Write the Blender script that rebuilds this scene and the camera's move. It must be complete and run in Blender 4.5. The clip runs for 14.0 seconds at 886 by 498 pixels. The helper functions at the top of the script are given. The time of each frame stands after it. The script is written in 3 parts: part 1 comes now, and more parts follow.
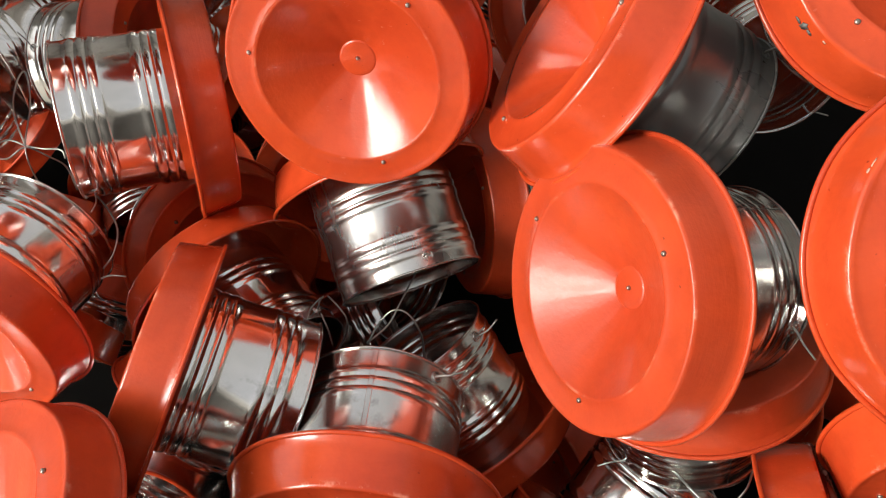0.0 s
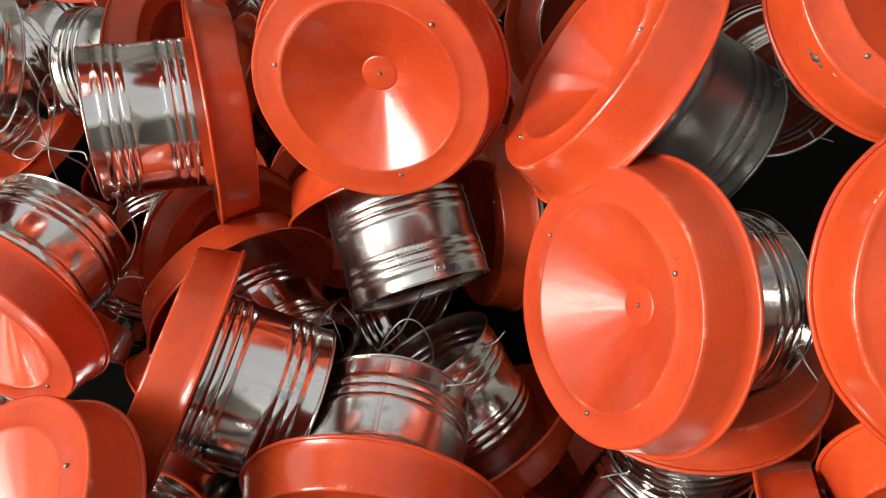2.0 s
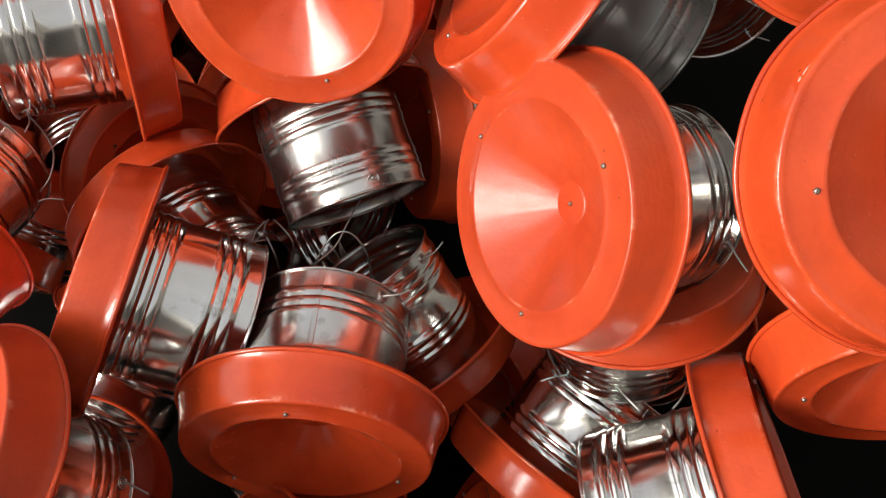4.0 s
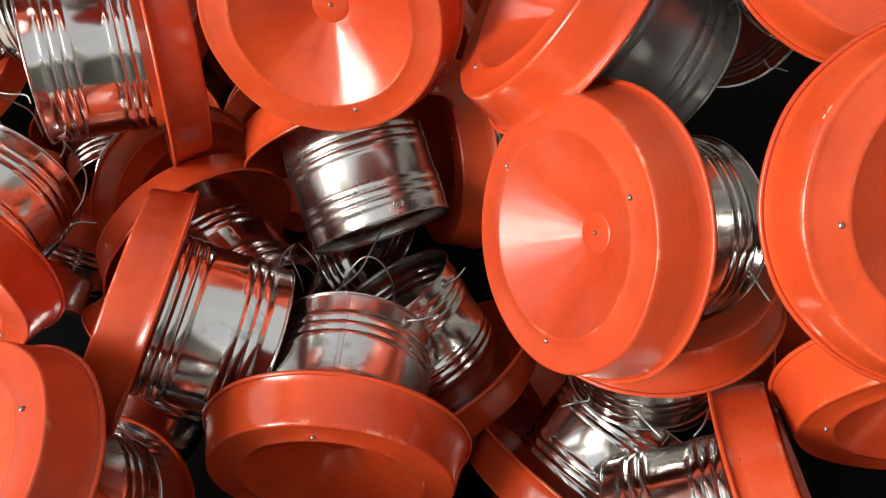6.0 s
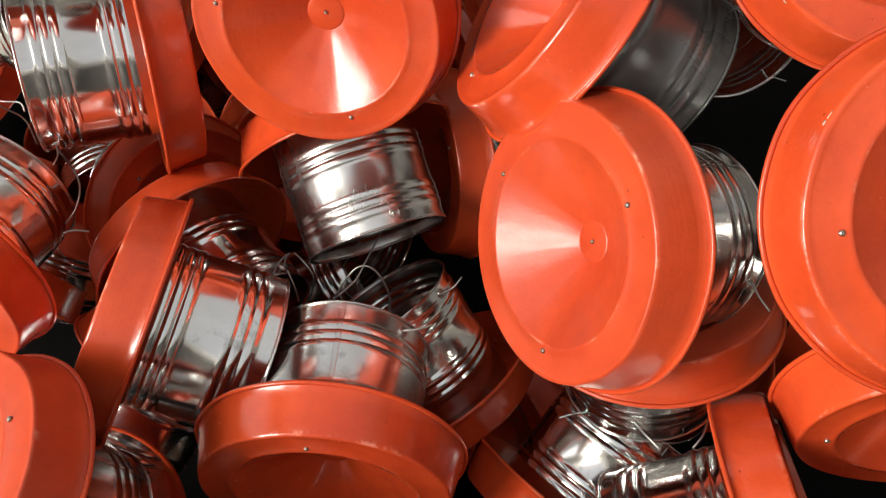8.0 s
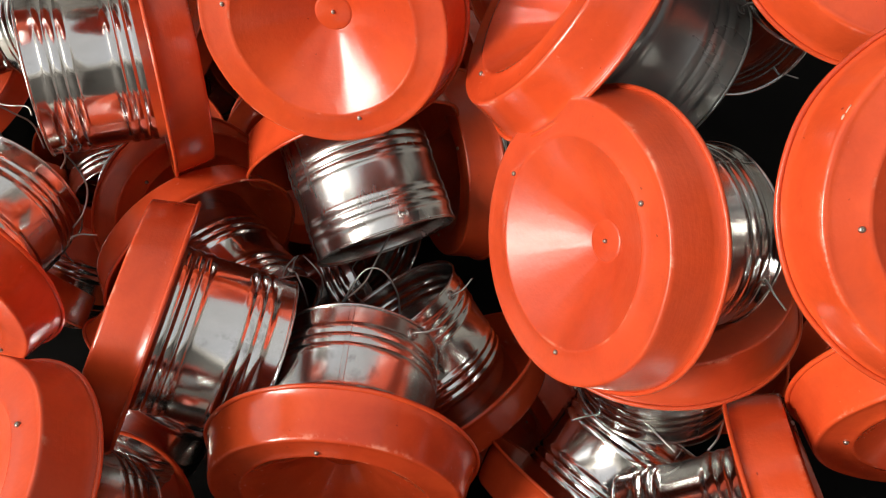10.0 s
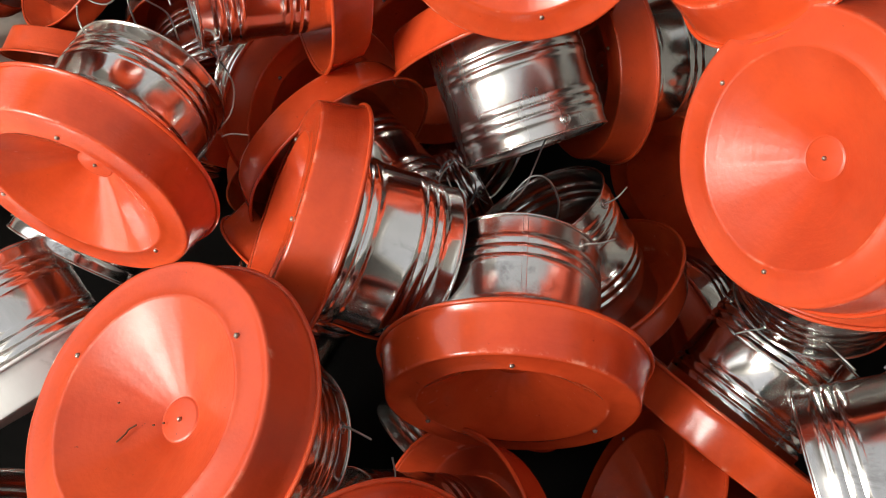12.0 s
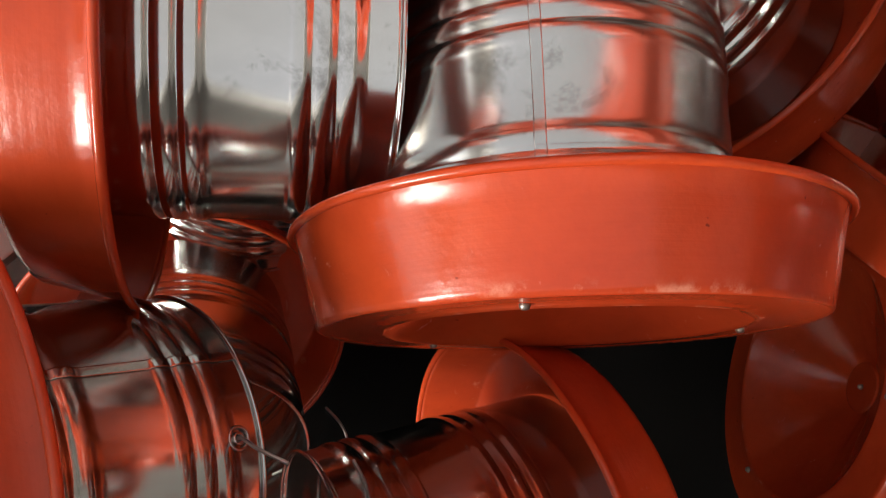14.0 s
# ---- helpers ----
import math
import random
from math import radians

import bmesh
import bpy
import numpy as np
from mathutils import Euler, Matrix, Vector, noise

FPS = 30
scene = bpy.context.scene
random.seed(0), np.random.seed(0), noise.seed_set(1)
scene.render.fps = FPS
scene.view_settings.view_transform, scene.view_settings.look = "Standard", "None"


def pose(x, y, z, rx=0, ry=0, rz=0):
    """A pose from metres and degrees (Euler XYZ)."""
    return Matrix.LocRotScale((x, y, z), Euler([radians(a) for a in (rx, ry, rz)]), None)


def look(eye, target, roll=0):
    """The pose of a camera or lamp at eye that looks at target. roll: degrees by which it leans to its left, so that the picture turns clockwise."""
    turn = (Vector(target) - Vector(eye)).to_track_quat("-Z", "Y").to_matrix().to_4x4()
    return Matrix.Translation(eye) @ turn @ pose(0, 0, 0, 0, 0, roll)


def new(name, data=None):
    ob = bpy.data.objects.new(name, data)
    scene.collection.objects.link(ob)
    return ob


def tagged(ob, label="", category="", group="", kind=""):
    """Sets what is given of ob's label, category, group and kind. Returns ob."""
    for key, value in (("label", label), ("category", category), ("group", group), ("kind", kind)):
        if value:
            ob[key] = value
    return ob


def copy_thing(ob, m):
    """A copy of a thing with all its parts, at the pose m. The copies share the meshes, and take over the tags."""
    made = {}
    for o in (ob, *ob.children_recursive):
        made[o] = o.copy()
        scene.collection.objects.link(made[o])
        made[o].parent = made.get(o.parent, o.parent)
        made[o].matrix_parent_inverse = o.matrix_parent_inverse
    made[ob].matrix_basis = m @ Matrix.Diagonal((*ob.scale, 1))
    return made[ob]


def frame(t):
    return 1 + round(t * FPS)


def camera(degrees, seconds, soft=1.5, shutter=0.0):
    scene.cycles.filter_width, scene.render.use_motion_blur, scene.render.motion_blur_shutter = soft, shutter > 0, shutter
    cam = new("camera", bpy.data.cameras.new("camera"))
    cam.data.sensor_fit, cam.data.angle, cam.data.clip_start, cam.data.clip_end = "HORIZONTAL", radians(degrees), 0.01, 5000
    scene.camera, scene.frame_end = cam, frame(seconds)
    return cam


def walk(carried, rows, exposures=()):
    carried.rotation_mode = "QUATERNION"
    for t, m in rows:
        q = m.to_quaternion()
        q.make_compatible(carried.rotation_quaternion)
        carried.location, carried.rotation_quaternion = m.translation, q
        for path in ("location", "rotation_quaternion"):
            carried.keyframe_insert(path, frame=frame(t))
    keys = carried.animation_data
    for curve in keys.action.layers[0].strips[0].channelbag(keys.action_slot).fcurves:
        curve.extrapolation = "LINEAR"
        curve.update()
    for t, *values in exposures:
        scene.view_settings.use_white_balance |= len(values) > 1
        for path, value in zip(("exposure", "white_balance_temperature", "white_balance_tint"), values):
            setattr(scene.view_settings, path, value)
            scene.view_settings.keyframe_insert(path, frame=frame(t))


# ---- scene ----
cam = camera(57.58, 14.0, soft=1.05)
PATH = [
    (0, (0.0038, 0.0145, 0.7040), (0.0011, 0.3367, 0.3217), -1.24),
    (0.5, (0.0018, 0.0218, 0.7146), (-0.0034, 0.3976, 0.3849), -0.93),
    (0.7, (0.0029, 0.0230, 0.7164), (-0.0042, 0.4109, 0.4010), -0.55),
    (1, (0.0022, 0.0178, 0.7199), (-0.0051, 0.3806, 0.3759), -0.50),
    (1.5, (0.0001, 0.0130, 0.7132), (-0.0028, 0.3411, 0.3359), 0.34),
    (2, (-0.0054, 0.0083, 0.7143), (-0.0068, 0.3347, 0.3355), 0.70),
    (2.5, (-0.0001, 0.0078, 0.7127), (0.0152, 0.3307, 0.3312), 2.73),
    (3, (0.0102, 0.0067, 0.6980), (0.0379, 0.2984, 0.2928), 4.02),
    (5.5, (-0.0004, 0.0028, 0.7044), (0.0208, 0.2986, 0.3019), 1.65),
    (6, (-0.0010, 0.0027, 0.7069), (0.0189, 0.3050, 0.3091), 2.35),
    (6.5, (0.0005, -0.0022, 0.7070), (0.0217, 0.3059, 0.3138), 2.67),
    (7, (0.0009, -0.0005, 0.7049), (0.0220, 0.3076, 0.3116), 2.73),
    (7.5, (0.0006, 0.0028, 0.7031), (0.0222, 0.3106, 0.3097), 2.76),
    (10, (-0.0008, 0.0063, 0.6977), (0.0156, 0.3160, 0.3056), 1.46),
    (10.5, (0.0014, 0.0119, 0.6918), (0.0167, 0.3146, 0.2941), 1.50),
    (11, (-0.0032, 0.0155, 0.6888), (0.0082, 0.3078, 0.2832), 1.41),
    (11.5, (-0.0389, 0.0195, 0.6845), (-0.0164, 0.2992, 0.2707), 3.62),
    (12, (-0.0953, 0.0258, 0.6924), (-0.0835, 0.2783, 0.2610), 2.34),
    (12.1, (-0.1094, 0.0266, 0.6943), (-0.0841, 0.2750, 0.2611), 4.98),
    (12.5, (-0.1262, 0.0260, 0.6888), (-0.0745, 0.2444, 0.2420), 9.92),
    (12.6, (-0.1261, 0.0292, 0.6870), (-0.0695, 0.2424, 0.2382), 10.79),
    (13, (-0.1036, 0.0559, 0.6494), (-0.0551, 0.2488, 0.1907), 7.77),
    (13.2, (-0.0810, 0.0909, 0.6138), (-0.0565, 0.2719, 0.1483), 2.60),
    (13.4, (-0.0587, 0.1230, 0.5721), (-0.0592, 0.2733, 0.0952), -5.90),
    (13.5, (-0.0477, 0.1353, 0.5511), (-0.0679, 0.2747, 0.0714), -14.14),
    (13.7, (-0.0363, 0.1482, 0.5166), (-0.1072, 0.2657, 0.0358), -38.22),
    (14, (-0.0342, 0.1570, 0.4977), (-0.1277, 0.2523, 0.0159), -52.85),
]
walk(cam, [(t, look(eye, aim, roll)) for t, eye, aim, roll in PATH])

# ---- world and light ----
world = bpy.data.worlds.new("world")
scene.world = world
world.use_nodes = True
wn = world.node_tree
sky = wn.nodes.new("ShaderNodeTexSky")
sky.sky_type, sky.sun_disc, sky.sun_elevation, sky.sun_rotation = "NISHITA", False, radians(40), radians(250)
wn.links.new(sky.outputs[0], wn.nodes["Background"].inputs[0])
wn.nodes["Background"].inputs[1].default_value = 0.05
scene.view_settings.exposure = 0.43

# room: the heap lies on the concrete floor, a wide shop window to the west lights it
ROOM_W, ROOM_E, ROOM_S, ROOM_N, ROOM_H = -2.3, 3.2, -3.2, 3.6, 3.0
# two openings in the west wall, a glazed lower panel under the first: south edge, north edge, sill, head, watts
WINDOWS = [(-1.85, -0.65, 1.05, 2.75, 172.0), (-0.45, 1.75, 0.95, 2.5, 11.0)]
DOOR_LOW, DOOR_HIGH, DOOR_WATTS = 0.05, 1.0, 12.0
# added lamp standing in for a bright ceiling: west, east, south, north edge, watts
OVERHEAD_W, OVERHEAD_E, OVERHEAD_S, OVERHEAD_N, OVERHEAD_WATTS = -1.7, 2.2, -2.6, 2.4, 24.0


def area(name, place, target, sx, sy, watts, colour):
    data = bpy.data.lights.new(name, "AREA")
    data.shape, data.size, data.size_y, data.energy, data.color = "RECTANGLE", sx, sy, watts, colour
    ob = new(name, data)
    ob.matrix_world = look(place, target)
    return ob


for south, north, low, high, watts in WINDOWS:
    mid = ((south + north) / 2, (low + high) / 2)
    area("window_daylight", (ROOM_W - 0.10, *mid), (0, *mid), north - south, high - low, watts, (1.0, 0.95, 0.86))
south, north = WINDOWS[0][:2]
area("panel_daylight", (ROOM_W - 0.10, (south + north) / 2, (DOOR_LOW + DOOR_HIGH) / 2), (0, (south + north) / 2, (DOOR_LOW + DOOR_HIGH) / 2), north - south, DOOR_HIGH - DOOR_LOW, DOOR_WATTS, (1.0, 0.95, 0.86))
area("skylight_daylight", ((OVERHEAD_W + OVERHEAD_E) / 2, (OVERHEAD_S + OVERHEAD_N) / 2, ROOM_H + 0.06), ((OVERHEAD_W + OVERHEAD_E) / 2, (OVERHEAD_S + OVERHEAD_N) / 2 + 0.0001, 0), OVERHEAD_E - OVERHEAD_W, OVERHEAD_N - OVERHEAD_S, OVERHEAD_WATTS, (1.0, 0.93, 0.80))


# ---- materials ----
def material(name):
    m = bpy.data.materials.new(name)
    m.use_nodes = True
    return m, m.node_tree.nodes, m.node_tree.links, m.node_tree.nodes["Principled BSDF"]


def add(nodes, kind, **values):
    n = nodes.new(kind)
    for k, v in values.items():
        n.inputs[k].default_value = v
    return n


def ramp(nodes, links, source, stops):
    r = nodes.new("ShaderNodeValToRGB")
    e = r.color_ramp.elements
    while len(e) < len(stops):
        e.new(0.5)
    for el, (p, c) in zip(e, stops):
        el.position, el.color = p, (*c, 1) if len(c) == 3 else c
    links.new(source, r.inputs[0])
    return r


def grey(v):
    return (v, v, v)


def spun(n, l, source, scale):
    """Fine rings round the axis, left by the spinning of the sheet."""
    split = n.new("ShaderNodeSeparateXYZ")
    l.new(source, split.inputs[0])
    ang = add(n, "ShaderNodeTexNoise", Scale=9.0, Detail=2.0)
    l.new(source, ang.inputs["Vector"])
    wav = n.new("ShaderNodeTexNoise")
    wav.noise_dimensions = "2D"
    wav.inputs["Scale"].default_value, wav.inputs["Detail"].default_value = scale, 2.0
    join = n.new("ShaderNodeCombineXYZ")
    l.new(split.outputs["Z"], join.inputs[0])
    small = n.new("ShaderNodeMath")
    small.operation = "MULTIPLY"
    small.inputs[1].default_value = 0.012
    l.new(ang.outputs[0], small.inputs[0])
    l.new(small.outputs[0], join.inputs[1])
    l.new(join.outputs[0], wav.inputs["Vector"])
    return wav.outputs[0]


def make_paint(name="red_enamel", gloss=(0.17, 0.22, 0.31), coat=0.12):
    """Brushed-on glossy red enamel, slightly uneven, with fine scratches and pale rub marks."""
    m, n, l, b = material(name)
    co = n.new("ShaderNodeTexCoord")
    info = n.new("ShaderNodeObjectInfo")
    off = n.new("ShaderNodeVectorMath")
    off.operation = "ADD"
    l.new(co.outputs["Object"], off.inputs[0])
    l.new(info.outputs["Random"], off.inputs[1])
    big = add(n, "ShaderNodeTexNoise", Scale=14.0, Detail=5.0, Roughness=0.6)
    l.new(off.outputs[0], big.inputs["Vector"])
    tone = ramp(n, l, big.outputs[0], [(0.28, (0.48, 0.048, 0.0135)), (0.72, (0.65, 0.080, 0.019))])
    hue = add(n, "ShaderNodeHueSaturation")
    mp = n.new("ShaderNodeMapRange")
    mp.inputs["To Min"].default_value, mp.inputs["To Max"].default_value = 0.86, 1.08
    l.new(info.outputs["Random"], mp.inputs["Value"])
    l.new(mp.outputs[0], hue.inputs["Value"])
    l.new(tone.outputs[0], hue.inputs["Color"])
    # pale rubbed specks
    fine = add(n, "ShaderNodeTexNoise", Scale=160.0, Detail=6.0, Roughness=0.75)
    l.new(off.outputs[0], fine.inputs["Vector"])
    speck = ramp(n, l, fine.outputs[0], [(0.735, grey(0)), (0.78, grey(1))])
    zone = ramp(n, l, big.outputs[0], [(0.52, grey(0)), (0.66, grey(1))])
    both = n.new("ShaderNodeMath")
    both.operation = "MULTIPLY"
    l.new(speck.outputs[0], both.inputs[0])
    l.new(zone.outputs[0], both.inputs[1])
    mix = n.new("ShaderNodeMix")
    mix.data_type = "RGBA"
    l.new(both.outputs[0], mix.inputs["Factor"])
    l.new(hue.outputs[0], mix.inputs["A"])
    mix.inputs["B"].default_value = (0.72, 0.26, 0.18, 1)
    # mottled film of dirt, and a few dark flecks
    film = add(n, "ShaderNodeTexNoise", Scale=48.0, Detail=9.0, Roughness=0.7, Distortion=0.4)
    l.new(off.outputs[0], film.inputs["Vector"])
    shade = ramp(n, l, film.outputs[0], [(0.30, (0.74, 0.72, 0.70)), (0.55, grey(1.0)), (0.80, (1.0, 1.10, 1.2))])
    fleck = add(n, "ShaderNodeTexNoise", Scale=330.0, Detail=2.0, Roughness=0.5)
    l.new(off.outputs[0], fleck.inputs["Vector"])
    dots = ramp(n, l, fleck.outputs[0], [(0.21, (0.25, 0.2, 0.2)), (0.25, grey(1.0))])
    dirt = n.new("ShaderNodeMix")
    dirt.data_type, dirt.blend_type = "RGBA", "MULTIPLY"
    dirt.inputs["Factor"].default_value = 0.5
    l.new(mix.outputs["Result"], dirt.inputs["A"])
    l.new(shade.outputs[0], dirt.inputs["B"])
    flecked = n.new("ShaderNodeMix")
    flecked.data_type, flecked.blend_type = "RGBA", "MULTIPLY"
    flecked.inputs["Factor"].default_value = 0.8
    l.new(dirt.outputs["Result"], flecked.inputs["A"])
    l.new(dots.outputs[0], flecked.inputs["B"])
    flat = n.new("ShaderNodeVectorMath")
    flat.operation = "MULTIPLY"
    flat.inputs[1].default_value = (1, 1, 0)
    l.new(co.outputs["Object"], flat.inputs[0])
    far = n.new("ShaderNodeVectorMath")
    far.operation = "LENGTH"
    l.new(flat.outputs[0], far.inputs[0])
    scaled = n.new("ShaderNodeMath")
    scaled.operation = "MULTIPLY"
    scaled.inputs[1].default_value = 10.0
    l.new(far.outputs["Value"], scaled.inputs[0])
    band = ramp(n, l, scaled.outputs[0], [(0.514, grey(0)), (0.521, grey(0.55)), (0.529, grey(0)), (0.687, grey(0)), (0.694, grey(1)), (0.700, grey(0))])
    rub = add(n, "ShaderNodeTexNoise", Scale=55.0, Detail=6.0, Roughness=0.7)
    l.new(off.outputs[0], rub.inputs["Vector"])
    rubbed = ramp(n, l, rub.outputs[0], [(0.54, grey(0)), (0.66, grey(0.75))])
    wear = n.new("ShaderNodeMath")
    wear.operation = "MULTIPLY"
    l.new(band.outputs[0], wear.inputs[0])
    l.new(rubbed.outputs[0], wear.inputs[1])
    worn = n.new("ShaderNodeMix")
    worn.data_type = "RGBA"
    l.new(wear.outputs[0], worn.inputs["Factor"])
    l.new(flecked.outputs["Result"], worn.inputs["A"])
    worn.inputs["B"].default_value = (0.80, 0.36, 0.24, 1)
    l.new(worn.outputs["Result"], b.inputs["Base Color"])
    rough = ramp(n, l, fine.outputs[0], [(0.3, grey(gloss[0])), (0.55, grey(gloss[1])), (0.75, grey(gloss[2]))])
    l.new(rough.outputs[0], b.inputs["Roughness"])
    b.inputs["Specular IOR Level"].default_value = 0.5
    b.inputs["Coat Weight"].default_value, b.inputs["Coat Roughness"].default_value = coat, 0.08
    bump = add(n, "ShaderNodeBump", Strength=0.05, Distance=0.002)
    orange = add(n, "ShaderNodeTexNoise", Scale=420.0, Detail=2.0)
    l.new(off.outputs[0], orange.inputs["Vector"])
    soft_wave = add(n, "ShaderNodeTexNoise", Scale=38.0, Detail=3.0)
    l.new(off.outputs[0], soft_wave.inputs["Vector"])
    total = n.new("ShaderNodeMath")
    total.operation = "MULTIPLY_ADD"
    total.inputs[1].default_value = 1.2
    l.new(soft_wave.outputs[0], total.inputs[0])
    l.new(orange.outputs[0], total.inputs[2])
    turned = spun(n, l, off.outputs[0], 700.0)
    more = n.new("ShaderNodeMath")
    more.operation = "MULTIPLY_ADD"
    more.inputs[1].default_value = 0.5
    l.new(turned, more.inputs[0])
    l.new(total.outputs[0], more.inputs[2])
    l.new(more.outputs[0], bump.inputs["Height"])
    l.new(bump.outputs[0], b.inputs["Normal"])
    return m


def make_tin(name, colour, low, high, scuff=0.5, metal=1.0):
    """Tinplate with streaks of dull and bright, scuffs and faint dents."""
    m, n, l, b = material(name)
    co = n.new("ShaderNodeTexCoord")
    info = n.new("ShaderNodeObjectInfo")
    off = n.new("ShaderNodeVectorMath")
    off.operation = "ADD"
    l.new(co.outputs["Object"], off.inputs[0])
    l.new(info.outputs["Random"], off.inputs[1])
    stretch = n.new("ShaderNodeMapping")
    stretch.inputs["Scale"].default_value = (1, 1, 0.35)
    l.new(off.outputs[0], stretch.inputs["Vector"])
    big = add(n, "ShaderNodeTexNoise", Scale=24.0, Detail=6.0, Roughness=0.65)
    l.new(stretch.outputs[0], big.inputs["Vector"])
    dark = tuple(c * (1 - 0.35 * scuff) for c in colour)
    tone = ramp(n, l, big.outputs[0], [(0.32, dark), (0.62, colour)])
    fine = add(n, "ShaderNodeTexNoise", Scale=260.0, Detail=5.0, Roughness=0.7)
    l.new(stretch.outputs[0], fine.inputs["Vector"])
    spot = ramp(n, l, fine.outputs[0], [(0.70, grey(0)), (0.76, grey(1))])
    mix = n.new("ShaderNodeMix")
    mix.data_type = "RGBA"
    l.new(spot.outputs[0], mix.inputs["Factor"])
    l.new(tone.outputs[0], mix.inputs["A"])
    mix.inputs["B"].default_value = (0.16, 0.14, 0.12, 1)
    l.new(mix.outputs["Result"], b.inputs["Base Color"])
    b.inputs["Metallic"].default_value = metal
    rough = ramp(n, l, big.outputs[0], [(0.35, grey(high)), (0.68, grey(low))])
    l.new(rough.outputs[0], b.inputs["Roughness"])
    bump = add(n, "ShaderNodeBump", Strength=0.032, Distance=0.004)
    wave = add(n, "ShaderNodeTexNoise", Scale=30.0, Detail=3.0, Roughness=0.5)
    l.new(stretch.outputs[0], wave.inputs["Vector"])
    turned = spun(n, l, off.outputs[0], 900.0)
    gr = add(n, "ShaderNodeTexNoise", Scale=900.0, Detail=2.0)
    l.new(off.outputs[0], gr.inputs["Vector"])
    t1 = n.new("ShaderNodeMath")
    t1.operation = "MULTIPLY_ADD"
    t1.inputs[1].default_value = 0.045
    l.new(turned, t1.inputs[0])
    l.new(wave.outputs[0], t1.inputs[2])
    t2 = n.new("ShaderNodeMath")
    t2.operation = "MULTIPLY_ADD"
    t2.inputs[1].default_value = 0.02
    l.new(gr.outputs[0], t2.inputs[0])
    l.new(t1.outputs[0], t2.inputs[2])
    l.new(t2.outputs[0], bump.inputs["Height"])
    l.new(bump.outputs[0], b.inputs["Normal"])
    # dull smudges with soft, uneven outlines
    smudge = add(n, "ShaderNodeTexNoise", Scale=34.0, Detail=7.0, Roughness=0.72, Distortion=0.6)
    l.new(off.outputs[0], smudge.inputs["Vector"])
    area_ = ramp(n, l, smudge.outputs[0], [(0.56, grey(0)), (0.68, grey(0.6))])
    sm = n.new("ShaderNodeMix")
    sm.data_type = "RGBA"
    l.new(area_.outputs[0], sm.inputs["Factor"])
    l.new(mix.outputs["Result"], sm.inputs["A"])
    sm.inputs["B"].default_value = (0.20, 0.18, 0.16, 1)
    l.new(sm.outputs["Result"], b.inputs["Base Color"])
    return m


def make_concrete():
    m, n, l, b = material("concrete")
    co = n.new("ShaderNodeTexCoord")
    a = add(n, "ShaderNodeTexNoise", Scale=2.2, Detail=8.0, Roughness=0.62)
    s = add(n, "ShaderNodeTexNoise", Scale=60.0, Detail=6.0, Roughness=0.7)
    l.new(co.outputs["Object"], a.inputs["Vector"])
    l.new(co.outputs["Object"], s.inputs["Vector"])
    t = ramp(n, l, a.outputs[0], [(0.3, (0.40, 0.37, 0.325)), (0.7, (0.54, 0.505, 0.45))])
    st = ramp(n, l, s.outputs[0], [(0.25, grey(0.55)), (0.42, grey(1.0))])
    mix = n.new("ShaderNodeMix")
    mix.data_type, mix.blend_type = "RGBA", "MULTIPLY"
    mix.inputs["Factor"].default_value = 0.6
    l.new(t.outputs[0], mix.inputs["A"])
    l.new(st.outputs[0], mix.inputs["B"])
    l.new(mix.outputs["Result"], b.inputs["Base Color"])
    b.inputs["Roughness"].default_value = 0.65
    bump = add(n, "ShaderNodeBump", Strength=0.2, Distance=0.003)
    l.new(s.outputs[0], bump.inputs["Height"])
    l.new(bump.outputs[0], b.inputs["Normal"])
    return m


def make_plain(name, colour, rough=0.7, metal=0.0, scale=6.0):
    m, n, l, b = material(name)
    co = n.new("ShaderNodeTexCoord")
    a = add(n, "ShaderNodeTexNoise", Scale=scale, Detail=6.0)
    l.new(co.outputs["Object"], a.inputs["Vector"])
    t = ramp(n, l, a.outputs[0], [(0.3, tuple(c * 0.88 for c in colour)), (0.7, colour)])
    l.new(t.outputs[0], b.inputs["Base Color"])
    b.inputs["Roughness"].default_value, b.inputs["Metallic"].default_value = rough, metal
    return m


PAINT = make_paint()
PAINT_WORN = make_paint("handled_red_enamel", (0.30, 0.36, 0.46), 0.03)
TIN = make_tin("bright_tinplate", (0.82, 0.81, 0.785), 0.09, 0.20, 0.5)
TIN_SATIN = make_tin("satin_tinplate", (0.74, 0.73, 0.705), 0.17, 0.27, 0.5)
TIN_SOFT = make_tin("soft_tinplate", (0.84, 0.83, 0.80), 0.20, 0.30, 0.4)
TIN_DULL = make_tin("dull_tinplate", (0.66, 0.65, 0.625), 0.10, 0.24, 0.8)
TIN_GREY = make_tin("grey_lacquered_tin", (0.15, 0.155, 0.15), 0.26, 0.42, 0.4, 0.6)
BARE = make_tin("bare_grey_sheet", (0.66, 0.66, 0.65), 0.42, 0.6, 0.3, 0.25)
STEEL = make_tin("screw_steel", (0.42, 0.38, 0.33), 0.3, 0.5, 0.8)
WIRE = make_tin("galvanised_wire", (0.46, 0.45, 0.43), 0.3, 0.45, 0.5)
CONCRETE = make_concrete()
PLASTER = make_plain("wall_paint", (0.50, 0.485, 0.46), 0.8)
CEILING = make_plain("ceiling_paint", (0.70, 0.69, 0.67), 0.85)
# South and east walls are unseen; darkened so reflections and fill stay low.
DARKWALL = make_plain("dark_reflection_wall", (0.09, 0.085, 0.08), 0.7)
MIDWALL = make_plain("grey_reflection_wall", (0.25, 0.24, 0.23), 0.75)
ALU = make_plain("window_alu", (0.5, 0.5, 0.5), 0.4, 0.6)


